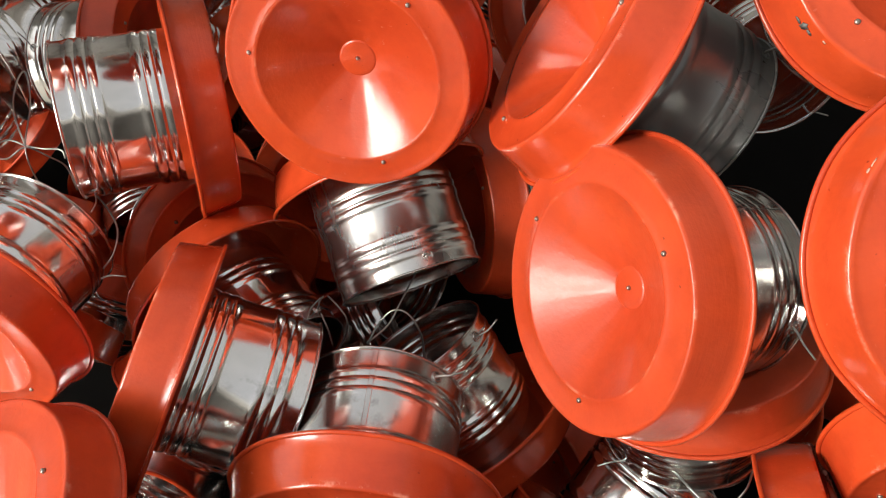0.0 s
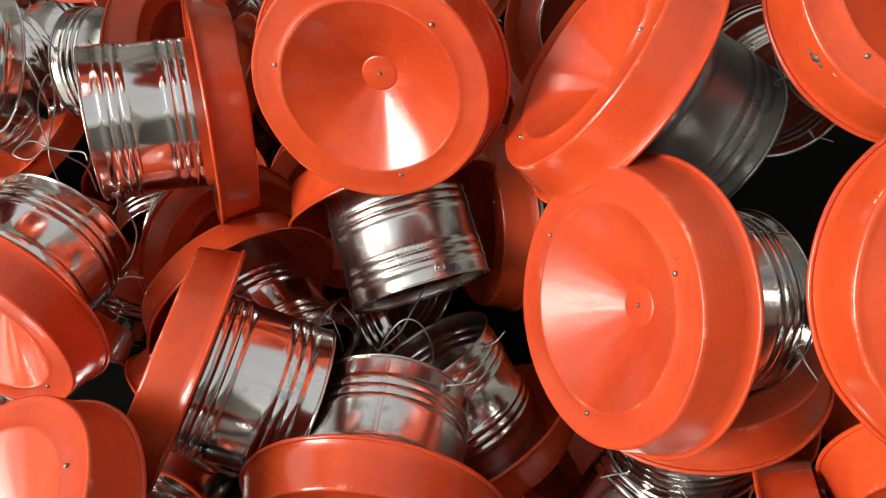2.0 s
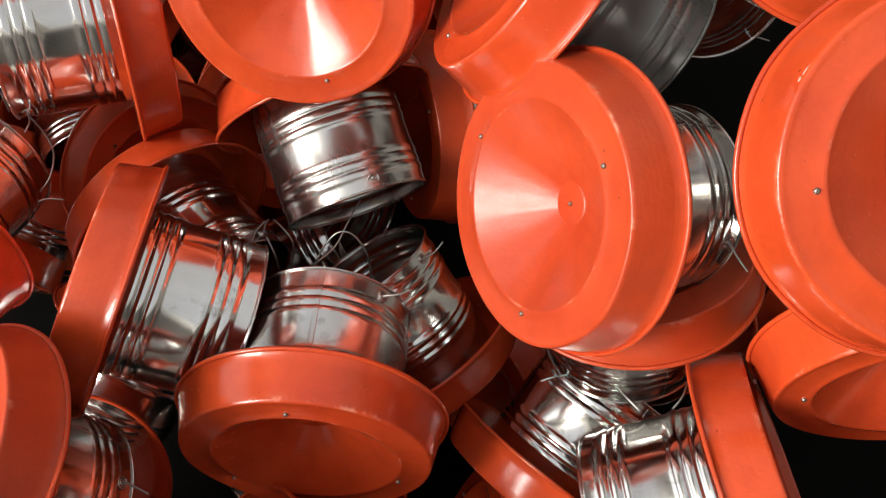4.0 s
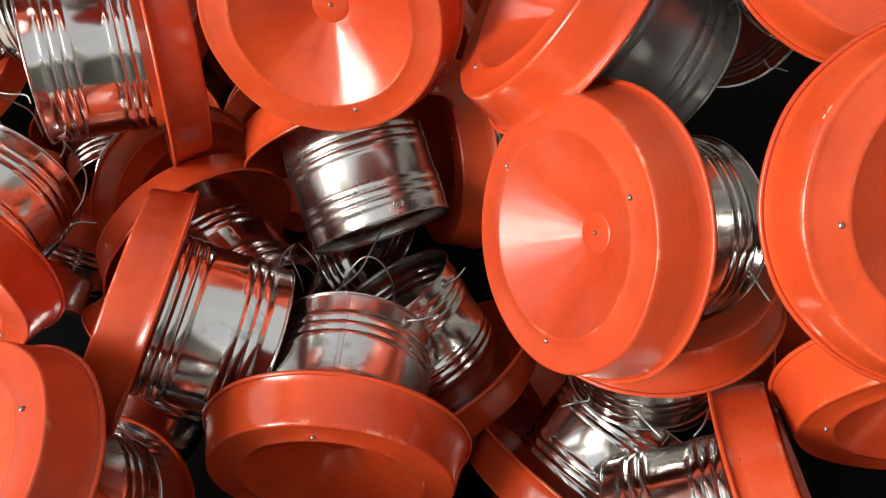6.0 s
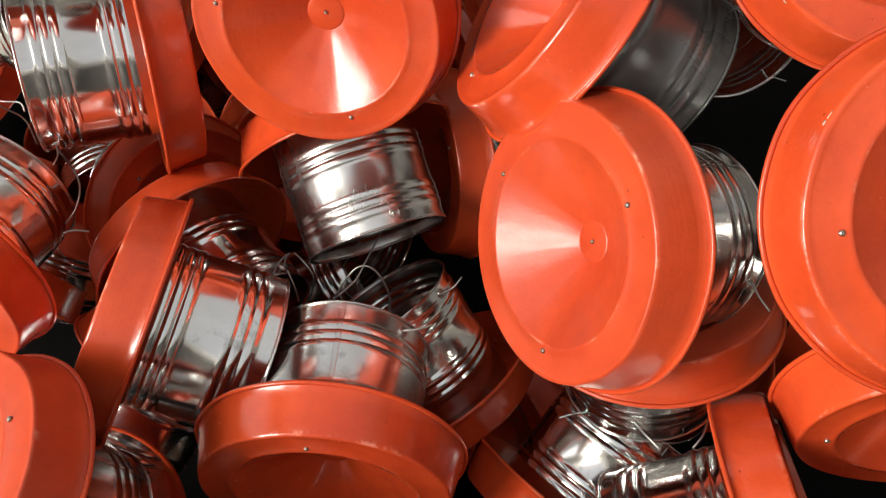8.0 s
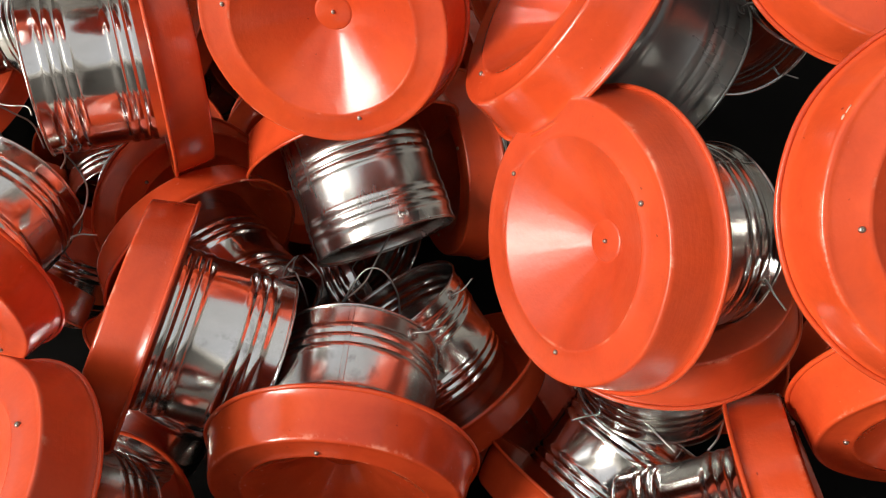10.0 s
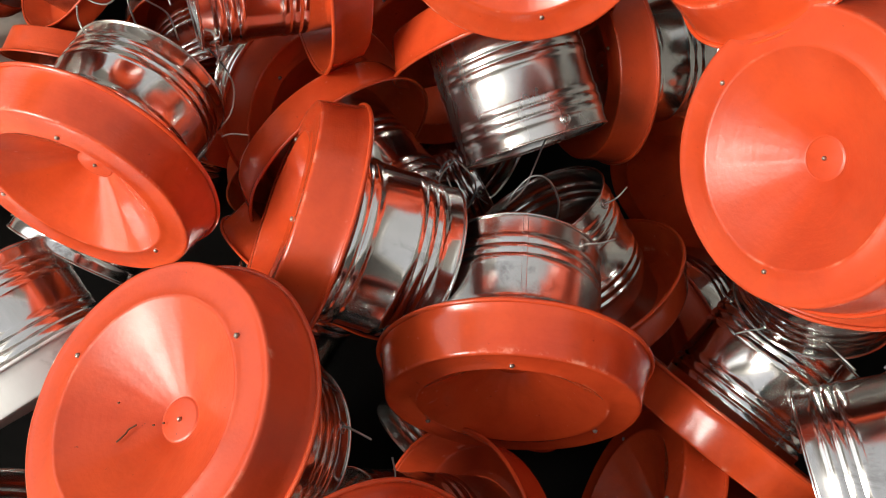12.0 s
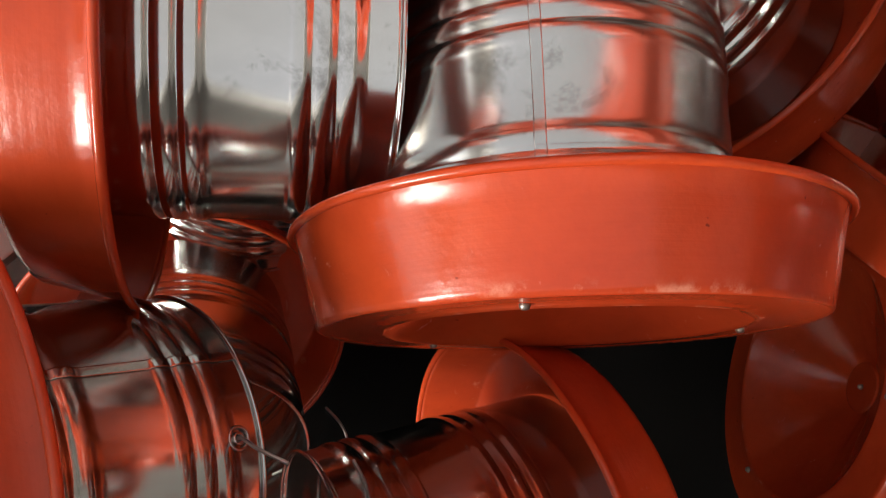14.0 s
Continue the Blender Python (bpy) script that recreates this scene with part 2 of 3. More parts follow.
# ---- mesh helpers ----
def part(name, bm, mat, parent=None, label="", smooth=True):
    me = bpy.data.meshes.new(name)
    bmesh.ops.recalc_face_normals(bm, faces=bm.faces)
    for f in bm.faces:
        f.smooth = smooth
    bm.to_mesh(me)
    bm.free()
    me.materials.append(mat)
    ob = new(name, me)
    ob.parent = parent
    if label:
        ob["label"] = label
    return ob


def lathe(profile, seg=72, closed=True, wobble=None, arc=None):
    """Turns a closed (radius, height) profile round z. wobble(angle, r, z) gives a new (r, z). arc: (from, to) in degrees."""
    bm = bmesh.new()
    a0, a1 = (0, 360) if arc is None else arc
    steps = seg if arc is None else seg + 1
    rings = []
    for i in range(steps):
        a = radians(a0 + (a1 - a0) * i / seg)
        ring = []
        for r, z in profile:
            if wobble:
                r, z = wobble(a, r, z)
            ring.append(bm.verts.new((r * math.cos(a), r * math.sin(a), z)))
        rings.append(ring)
    count = len(profile)
    for i in range(seg):
        p, q = rings[i], rings[(i + 1) % len(rings)]
        for j in range(count if closed else count - 1):
            k = (j + 1) % count
            bm.faces.new((p[j], q[j], q[k], p[k]))
    if arc is not None and closed:
        bm.faces.new(rings[0])
        bm.faces.new(rings[-1][::-1])
    return bm


def ring(radius, height, thick, seg=72, sides=8, wobble=None):
    return lathe([(radius + thick * math.cos(2 * math.pi * i / sides), height + thick * math.sin(2 * math.pi * i / sides)) for i in range(sides)], seg, True, wobble)


def tube(points, radius, sides=6, fine=5):
    """A wire through the points, rounded by a spline."""
    pts = [Vector(p) for p in points]
    full = []
    for i in range(len(pts) - 1):
        a, b, c, d = pts[max(i - 1, 0)], pts[i], pts[i + 1], pts[min(i + 2, len(pts) - 1)]
        for k in range(fine):
            u = k / fine
            full.append(0.5 * (2 * b + (c - a) * u + (2 * a - 5 * b + 4 * c - d) * u * u + (3 * b - a - 3 * c + d) * u ** 3))
    full.append(pts[-1])
    bm = bmesh.new()
    rows = []
    side = Vector((0.3, 0.5, 0.8))
    for i, p in enumerate(full):
        t = (full[min(i + 1, len(full) - 1)] - full[max(i - 1, 0)]).normalized()
        u = (side - t * side.dot(t)).normalized()
        side = u
        v = t.cross(u)
        rows.append([bm.verts.new(p + radius * (math.cos(2 * math.pi * k / sides) * u + math.sin(2 * math.pi * k / sides) * v)) for k in range(sides)])
    for p, q in zip(rows, rows[1:]):
        for k in range(sides):
            bm.faces.new((p[k], p[(k + 1) % sides], q[(k + 1) % sides], q[k]))
    bm.faces.new(rows[0][::-1])
    bm.faces.new(rows[-1])
    return bm


def box(bm, x0, x1, y0, y1, z0, z1):
    v = [bm.verts.new((x, y, z)) for x in (x0, x1) for y in (y0, y1) for z in (z0, z1)]
    for f in ((0, 1, 3, 2), (4, 6, 7, 5), (0, 4, 5, 1), (2, 3, 7, 6), (0, 2, 6, 4), (1, 5, 7, 3)):
        bm.faces.new([v[i] for i in f])


def box_part(name, x0, x1, y0, y1, z0, z1, mat, parent=None, label=""):
    bm = bmesh.new()
    box(bm, x0, x1, y0, y1, z0, z1)
    return part(name, bm, mat, parent, label, smooth=False)


# ---- the setting ----
tagged(box_part("floor", ROOM_W - 0.2, ROOM_E + 0.2, ROOM_S - 0.2, ROOM_N + 0.2, -0.1, 0, CONCRETE), "worn grey concrete floor with faint stains", "floor", kind="structure")
# The ceiling is left open only for the added overhead lamp.
bm = bmesh.new()
box(bm, ROOM_W - 0.2, ROOM_E + 0.2, ROOM_S - 0.2, OVERHEAD_S, ROOM_H, ROOM_H + 0.1)
box(bm, ROOM_W - 0.2, ROOM_E + 0.2, OVERHEAD_N, ROOM_N + 0.2, ROOM_H, ROOM_H + 0.1)
box(bm, ROOM_W - 0.2, OVERHEAD_W, OVERHEAD_S, OVERHEAD_N, ROOM_H, ROOM_H + 0.1)
box(bm, OVERHEAD_E, ROOM_E + 0.2, OVERHEAD_S, OVERHEAD_N, ROOM_H, ROOM_H + 0.1)
tagged(part("ceiling", bm, CEILING, smooth=False), "off-white painted ceiling, opened for an added overhead lamp", "ceiling", kind="structure")
tagged(box_part("wall_north", ROOM_W, ROOM_E, ROOM_N, ROOM_N + 0.2, 0, ROOM_H, PLASTER), "plain off-white painted wall", "wall", kind="structure")
tagged(box_part("wall_south", ROOM_W, ROOM_E, ROOM_S - 0.2, ROOM_S, 0, ROOM_H, DARKWALL), "unseen wall, made dark grey to keep reflections dark", "wall", kind="structure")
tagged(box_part("wall_east", ROOM_E, ROOM_E + 0.2, ROOM_S, ROOM_N, 0, ROOM_H, MIDWALL), "unseen wall, made grey to dim reflections", "wall", kind="structure")
bm = bmesh.new()
edge = ROOM_S
for south, north, low, high, watts in WINDOWS:
    box(bm, ROOM_W - 0.2, ROOM_W, edge, south, 0, ROOM_H)
    if low > DOOR_HIGH:
        box(bm, ROOM_W - 0.2, ROOM_W, south, north, 0, DOOR_LOW)
        box(bm, ROOM_W - 0.2, ROOM_W, south, north, DOOR_HIGH, low)
    else:
        box(bm, ROOM_W - 0.2, ROOM_W, south, north, 0, low)
    box(bm, ROOM_W - 0.2, ROOM_W, south, north, high, ROOM_H)
    edge = north
box(bm, ROOM_W - 0.2, ROOM_W, edge, ROOM_N, 0, ROOM_H)
tagged(part("wall_west", bm, PLASTER, smooth=False), "off-white painted wall with two window openings", "wall", kind="structure")
for n, (south, north, low, high, watts) in enumerate(WINDOWS):
    win = tagged(new("window_%d" % (n + 1)), "plain window with a grey metal frame", "window", kind="structure")
    x0, x1 = ROOM_W - 0.06, ROOM_W - 0.02
    for y0, y1, z0, z1 in ((south, south + 0.04, low, high), (north - 0.04, north, low, high), (south + 0.04, north - 0.04, low, low + 0.04), (south + 0.04, north - 0.04, high - 0.04, high)):
        box_part("frame_bar", x0, x1, y0, y1, z0, z1, ALU, win)

# Sheet added under the heap; its black colour stands in for shade in the gaps.
GAP_SHADE = make_plain("gap_shade_black", (0.006, 0.0055, 0.005), 0.8, 0.0, 20.0)
GAP_SHADE.node_tree.nodes["Principled BSDF"].inputs["Specular IOR Level"].default_value = 0.12
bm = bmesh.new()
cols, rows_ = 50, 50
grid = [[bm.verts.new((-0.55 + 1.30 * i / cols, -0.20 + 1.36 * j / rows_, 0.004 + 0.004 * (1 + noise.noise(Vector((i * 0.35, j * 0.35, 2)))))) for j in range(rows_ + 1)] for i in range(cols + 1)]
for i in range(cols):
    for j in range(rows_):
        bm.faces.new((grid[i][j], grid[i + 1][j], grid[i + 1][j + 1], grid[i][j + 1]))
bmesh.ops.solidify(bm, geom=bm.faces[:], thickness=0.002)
tagged(part("plastic_sheet", bm, GAP_SHADE), "black sheet added under the heap to put shade into the gaps", "plastic sheet")

# ---- one dish on its can ----
FACE_R, RIM_R, DEEP, CONE_R, APEX, CAN_R, CAN_END = 0.0696, 0.0766, 0.0256, 0.0522, 0.0287, 0.0495, 0.0955


def dent(seed, amount, k=2.3):
    def f(a, r, z):
        p = Vector((math.cos(a) * k, math.sin(a) * k, z * 25 + seed * 7.1))
        d = noise.noise(p) * amount
        return r + d, z + 0.4 * noise.noise(p + Vector((9, 3, 1))) * amount
    return f


def creased(seed):
    """Dents all round, and shallow creases that run down the cone."""
    base = dent(seed, 0.0006)

    def f(a, r, z):
        if r < 0.0125:
            return r, z
        p = Vector((math.cos(a) * 4.5, math.sin(a) * 4.5, seed * 3.3))
        if 0.010 < r < CONE_R:
            z += 0.0005 * noise.noise(p) * math.sin(math.pi * (r - 0.010) / (CONE_R - 0.010))
        return base(a, r, z)
    return f


def pan_profile():
    t = 0.0007
    seat = APEX - 0.0034
    out = [(0.0004, seat), (0.0018, seat - 0.0002), (0.0030, seat), (0.0096, seat - 0.0003), (0.0103, seat - 0.0001), (0.0107, seat + 0.0004), (0.0112, seat)]
    for i in range(1, 7):
        u = i / 7
        out.append((0.0112 + (CONE_R - 0.0112) * u, (APEX - 0.0034) * (1 - u)))
    out += [(CONE_R - 0.0012, 0.0005), (CONE_R, -0.0004), (CONE_R + 0.0012, 0.0001), (CONE_R + 0.006, 0.0004), (FACE_R - 0.005, 0.0004), (FACE_R - 0.0026, 0.0002),
            (FACE_R - 0.0012, -0.0002), (FACE_R - 0.0002, 0.0002), (FACE_R + 0.0003, 0.0016)]
    for i in range(1, 5):
        u = i / 4
        out.append((FACE_R + 0.0003 + (RIM_R - 0.0016 - FACE_R) * u, 0.0016 + (DEEP - 0.0026) * u))
    out += [(RIM_R - 0.0005, DEEP - 0.0004), (RIM_R, DEEP)]
    back = [(RIM_R - 0.0009, DEEP), (RIM_R - 0.0022, DEEP - 0.0012), (FACE_R - t, 0.0022), (FACE_R - 0.003, 0.0012), (CONE_R + 0.002, 0.0012), (CONE_R, 0.0012)]
    back += [(0.0112, seat + 0.0014), (0.0004, seat + 0.0012)]
    return out + back


def can_profile(ribs):
    r, t = CAN_R, 0.0005
    pts = [(r, 0.0045)]
    for base in ribs:
        for i in range(3):
            z = base + 0.0064 * i
            pts += [(r, z - 0.0030), (r + 0.0004, z - 0.0022), (r + 0.0007, z - 0.0011), (r + 0.0007, z + 0.0011), (r + 0.0004, z + 0.0022), (r, z + 0.0030)]
        pts.append((r - 0.0002, base + 0.0178))
    pts += [(r, CAN_END - 0.002), (r + 0.0002, CAN_END)]
    inner = [(p - t, z) for p, z in pts[::-1]]
    return pts + inner


def build(name, seed, can_mat, paint=PAINT, seam_angle=0.0, dents=0.0004, ribs=(0.0325, 0.0708), with_can=True, eye_angle=None, flare=None):
    """A red dish with a sunk cone, screwed over the end of a ribbed tin can."""
    top = new(name)
    wob = creased(seed)
    pan = part("dish", lathe(pan_profile(), 96, True, wob), paint, top)
    part("rolled_rim", ring(RIM_R, DEEP, 0.0013, 96, 8, wob), paint, pan)
    for k in range(3):
        a = radians(120 * k)
        bm = lathe([(0.0001, -0.0012), (0.0009, -0.0010), (0.0013, -0.0004), (0.0014, 0.0006), (0.0001, 0.0006)], 12)
        s = part("screw", bm, STEEL, pan, "small steel screw head")
        s.location = (0.0556 * math.cos(a), 0.0556 * math.sin(a), 0.0)
    if not with_can:
        return top
    part("centre_pin", lathe([(0.0001, -0.0016), (0.0008, -0.0013), (0.0012, -0.0004), (0.0012, 0.0004), (0.0001, 0.0004)], 10), STEEL, pan, "small pale pin").location = (0, 0, APEX - 0.0036)
    w2 = dent(seed + 3, dents, 1.6)
    if flare is not None:
        plain = w2

        def w2(a, r, z):
            """The foot of this can is pressed outwards on one side."""
            off = abs((math.degrees(a) - flare + 180) % 360 - 180)
            push = max(0.0, 1 - off / 65.0) * max(0.0, 0.055 - z) / 0.035
            return plain(a, r + 0.0065 * push ** 1.5, z)
    can = part("can", lathe(can_profile(ribs), 96, True, w2), can_mat, top, "ribbed tin can")
    part("can_rim", ring(CAN_R + 0.0003, CAN_END - 0.0002, 0.0008, 96, 6, w2), can_mat, can)
    full = can_profile(ribs)
    up = [(r + 0.0002, z) for r, z in full[:len(full) // 2] if z > 0.005]
    strip = up + [(r + 0.00022, z) for r, z in up[::-1]]
    half = math.degrees(0.0015 / CAN_R)
    part("seam", lathe(strip, 8, True, w2, (seam_angle - half, seam_angle + half)), can_mat, can, "soldered side seam")
    for k in (0, 1):
        a = radians((seam_angle + 75 if eye_angle is None else eye_angle) + 180 * k)
        for name_, rr, tt in (("eyelet", 0.0031, 0.0006), ("eyelet", 0.0014, 0.0005)):
            e = part(name_, ring(rr, 0, tt, 16, 5), can_mat, can)
            e.matrix_basis = Matrix.Translation((math.cos(a) * (CAN_R + 0.0002), math.sin(a) * (CAN_R + 0.0002), CAN_END - 0.0075)) @ Matrix.Rotation(a, 4, "Z") @ Matrix.Rotation(radians(90), 4, "Y")
        d = Vector((math.cos(a), math.sin(a), 0))
        side = Vector((-d.y, d.x, 0))
        base = d * (CAN_R - 0.002) + Vector((0, 0, CAN_END - 0.0075))
        part("wire_end", tube([base - d * 0.004, base + d * 0.003, base + d * 0.010 + side * 0.004, base + d * 0.017 + side * 0.009 + Vector((0, 0, 0.003))], 0.00055), WIRE, top, "bent end of a wire hanger")
    return top


PLACES = {}


def at(key, place=(0, 0, 0), axis=(0, 0, 1)):
    PLACES[key] = (Vector(place), Vector(axis).normalized())


def standing(place, axis, spin=0.0):
    z = Vector(axis).normalized()
    x = Vector((0, 0, 1)).cross(z)
    x = x.normalized() if x.length > 0.05 else Vector((1, 0, 0))
    y = z.cross(x)
    m = Matrix((x, y, z)).transposed().to_4x4()
    return Matrix.Translation(place) @ m @ Matrix.Rotation(radians(spin), 4, "Z")


# ---- where each one lies: middle of the dish, and the way from the dish to the can ----
at("A", (-0.0495, 0.3657, 0.4325), (0.185, 0.957, -0.222))  # pose
at("B", (0.0695, 0.2419, 0.4020), (0.886, 0.319, -0.338))  # pose
at("D", (0.0651, 0.3648, 0.4606), (0.839, -0.140, -0.525))  # pose
at("M", (-0.1474, 0.4421, 0.3570), (-0.940, -0.328, 0.097))  # pose
at("H", (-0.2990, 0.2906, 0.2995), (0.283, 0.957, -0.067))  # pose
at("G", (-0.2208, 0.1475, 0.3467), (0.453, 0.057, -0.889))  # pose
at("E", (-0.0473, 0.1742, 0.2653), (0.098, 0.995, -0.033))  # pose
at("K", (-0.1786, 0.2743, 0.3045), (0.903, -0.103, -0.418))  # pose
at("F", (0.2200, 0.3383, 0.5261), (0.064, 0.620, -0.782))  # pose
at("J", (0.2086, 0.1829, 0.4917), (0.105, 0.678, -0.728))  # pose
at("L", (-0.1680, 0.3842, 0.2385), (0.621, -0.774, -0.125))  # pose
at("C", (-0.0508, 0.4348, 0.3095), (0.311, -0.809, -0.498))  # pose
at("V", (0.0158, 0.4434, 0.2442), (0.949, 0.282, -0.142))  # pose
at("S", (0.0923, 0.1838, 0.1611), (0.608, 0.637, 0.473))  # pose
at("T", (0.2057, 0.1407, 0.2955), (-0.870, -0.035, -0.492))  # pose
at("U", (0.2517, 0.1571, 0.3636), (0.080, 0.993, 0.087))  # pose
at("P", (0.0305, 0.2820, 0.1612), (-0.513, 0.471, 0.718))  # pose
at("R", (0.1351, 0.2689, 0.3418), (0.135, -0.184, -0.974))  # pose
at("X1", (-0.1616, 0.6305, 0.3717), (-0.901, 0.175, 0.396))  # pose
at("A2", (-0.2425, 0.3993, 0.5155), (0.288, 0.898, 0.332))  # pose
at("X2", (-0.0800, 0.6568, 0.4766), (0.355, -0.912, -0.206))  # pose
at("X3", (0.0743, 0.4695, 0.5543), (-0.700, 0.172, -0.694))  # pose
at("X4", (-0.3880, 0.4320, 0.4150), (0.690, 0.480, -0.540))  # pose
at("Y1", (-0.1051, 0.0390, 0.3247), (-0.580, 0.438, -0.687))  # pose
at("Y2", (-0.0624, 0.1087, 0.1780), (-0.801, -0.102, 0.590))  # pose
at("Y3", (0.0386, 0.1518, 0.1435), (0.888, -0.337, -0.311))  # pose
at("Y5", (-0.2357, 0.2154, 0.1424), (0.320, -0.732, 0.601))  # pose
at("Z1", (-0.3517, 0.2345, 0.1421), (-0.545, 0.698, 0.465))  # pose
at("Z2", (-0.3185, 0.4095, 0.1876), (-0.473, -0.814, -0.339))  # pose
at("X6", (0.1155, 0.5644, 0.3426), (-0.108, -0.808, 0.579))  # pose
at("W", (0.1105, 0.3872, 0.1636), (0.706, 0.697, -0.127))  # pose
at("X7", (0.2294, 0.5620, 0.3306), (0.085, -0.976, 0.202))  # pose
at("X5", (-0.2287, 0.5683, 0.2990), (-0.973, 0.170, -0.154))  # pose
at("Q", (0.1119, 0.0023, 0.2606), (0.232, 0.493, -0.839))  # pose
at("Q2", (0.2204, 0.0826, 0.0567), (-0.356, -0.025, 0.934))  # pose
at("Q3", (-0.3549, 0.0621, 0.1622), (0.420, 0.755, 0.504))  # pose

LABEL = "red-painted metal dish screwed to a ribbed tin can, heaped"
GREY = "red metal dish screwed to a dark grey ribbed can, heaped"
BAREL = "bare grey metal dish screwed to a ribbed tin can, heaped"
TEMPLATES = [
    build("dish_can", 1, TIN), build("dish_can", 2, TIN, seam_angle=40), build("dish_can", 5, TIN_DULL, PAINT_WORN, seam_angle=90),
    build("dish_can", 4, TIN_GREY, seam_angle=10), build("dish_can", 6, TIN, BARE, seam_angle=200),
    build("dish_can", 7, TIN_SATIN, ribs=(0.0275, 0.0672), seam_angle=5, eye_angle=50, flare=-42), build("red_dish", 8, TIN, with_can=False),
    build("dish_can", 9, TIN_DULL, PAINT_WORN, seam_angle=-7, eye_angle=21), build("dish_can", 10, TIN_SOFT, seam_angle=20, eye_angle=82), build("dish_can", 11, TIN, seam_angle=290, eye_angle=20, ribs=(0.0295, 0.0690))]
for k, o in enumerate(TEMPLATES):
    tagged(o, {3: GREY, 4: BAREL, 6: "red-painted metal dish lying open among the cans"}.get(k, LABEL), "metal dish" if k == 6 else "tin can", "heap of dishes on cans")
# which make, and its turn about its own axis
LOOKS = {"A": (1, 8.7), "B": (2, -4.9), "D": (3, 5.4), "E": (5, 85), "V": (2, 0), "F": (1, -48.9), "G": (7, 71.8), "W": (6, 10), "H": (0, -18.3), "J": (1, -13.8), "K": (9, -0.3), "C": (8, 0.5), "T": (0, -65.3), "S": (1, 89.4), "P": (1, -3.2), "Z1": (4, 0), "R": (2, 16.3), "M": (0, -104.9)}
# hand-made, so some are a little larger or smaller
SIZES = {"A": 0.98, "B": 0.97, "D": 0.994, "E": 1.005, "F": 1.007, "H": 1.008, "J": 0.995, "P": 1.027, "S": 1.017, "T": 1.01}
CHIPPED = make_plain("chipped_grey", (0.16, 0.16, 0.15), 0.6, 0.3, 300.0)
RUBBED = make_plain("rubbed_primer", (0.62, 0.40, 0.30), 0.6, 0.0, 300.0)
CHIPS = {"F": ((-37, 0.0030, 0.0090, 2.2, CHIPPED), (-40, 0.0050, 0.0070, 1.6, CHIPPED), (-34, 0.0060, 0.0078, 1.8, CHIPPED), (-46, 0.0024, 0.0034, 1.2, RUBBED)),
         "J": ((21.7, 0.0012, 0.0030, 1.0, RUBBED), (24.5, 0.0012, 0.0020, 2.0, RUBBED))}
used = set()


def put(which, m):
    if which in used:
        return copy_thing(TEMPLATES[which], m)
    used.add(which)
    TEMPLATES[which].matrix_basis = m
    return TEMPLATES[which]


def ragged_chip(angle, z0, z1, wide):
    """A thin flake-shaped spot with an uneven outline, on the slanting wall of a dish."""
    chance = random.Random(int(angle * 7 + z1 * 9000))
    bm = bmesh.new()
    loops = []
    for lift in (0.0002, 0.0005):
        loop = []
        for k in range(14):
            turn = 2 * math.pi * k / 14
            reach = chance.uniform(0.45, 1.0) if lift < 0.0003 else loops[0][1][k]
            z = (z0 + z1) / 2 + (z1 - z0) / 2 * reach * math.sin(turn)
            a = radians(angle + wide * reach * math.cos(turn))
            r = FACE_R + 0.0003 + (RIM_R - 0.0016 - FACE_R) * (z - 0.0016) / (DEEP - 0.0026) + lift
            loop.append((bm.verts.new((r * math.cos(a), r * math.sin(a), z)), reach))
        loops.append(([v for v, _ in loop], [q for _, q in loop]))
    low, high = loops[0][0], loops[1][0]
    bm.faces.new(low[::-1])
    bm.faces.new(high)
    for k in range(14):
        bm.faces.new((low[k], low[(k + 1) % 14], high[(k + 1) % 14], high[k]))
    return bm


balls = np.zeros((0, 4))


def body_balls(place, axis):
    """Balls that fill a dish and its can, to keep the rest of the heap clear of them."""
    m = standing(place, axis)
    spots = [(0.052 * math.cos(k * math.pi / 4), 0.052 * math.sin(k * math.pi / 4), 0.012, 0.027) for k in range(8)]
    spots += [(0.0, 0.0, 0.03, 0.048), (0.0, 0.0, 0.062, 0.050), (0.0, 0.0, 0.078, 0.048)]
    return np.array([(*(m @ Vector(p[:3])), p[3]) for p in spots])


def claim(place, axis):
    global balls
    balls = np.concatenate([balls, body_balls(place, axis)])


for n, (key, (place, axis)) in enumerate(PLACES.items()):
    which, spin = LOOKS.get(key, (n % 3, n * 47.0))
    one = put(which, standing(place, axis, spin) @ Matrix.Scale(SIZES.get(key, 1.0), 4))
    claim(place, axis)
    for at_angle, z0, z1, wide, tone in CHIPS.get(key, ()):
        dish = next(c for c in one.children if c.name.startswith("dish"))
        part("paint_chip", ragged_chip(at_angle - spin, z0, z1, wide), tone, dish, "bare spot where the paint has chipped off")



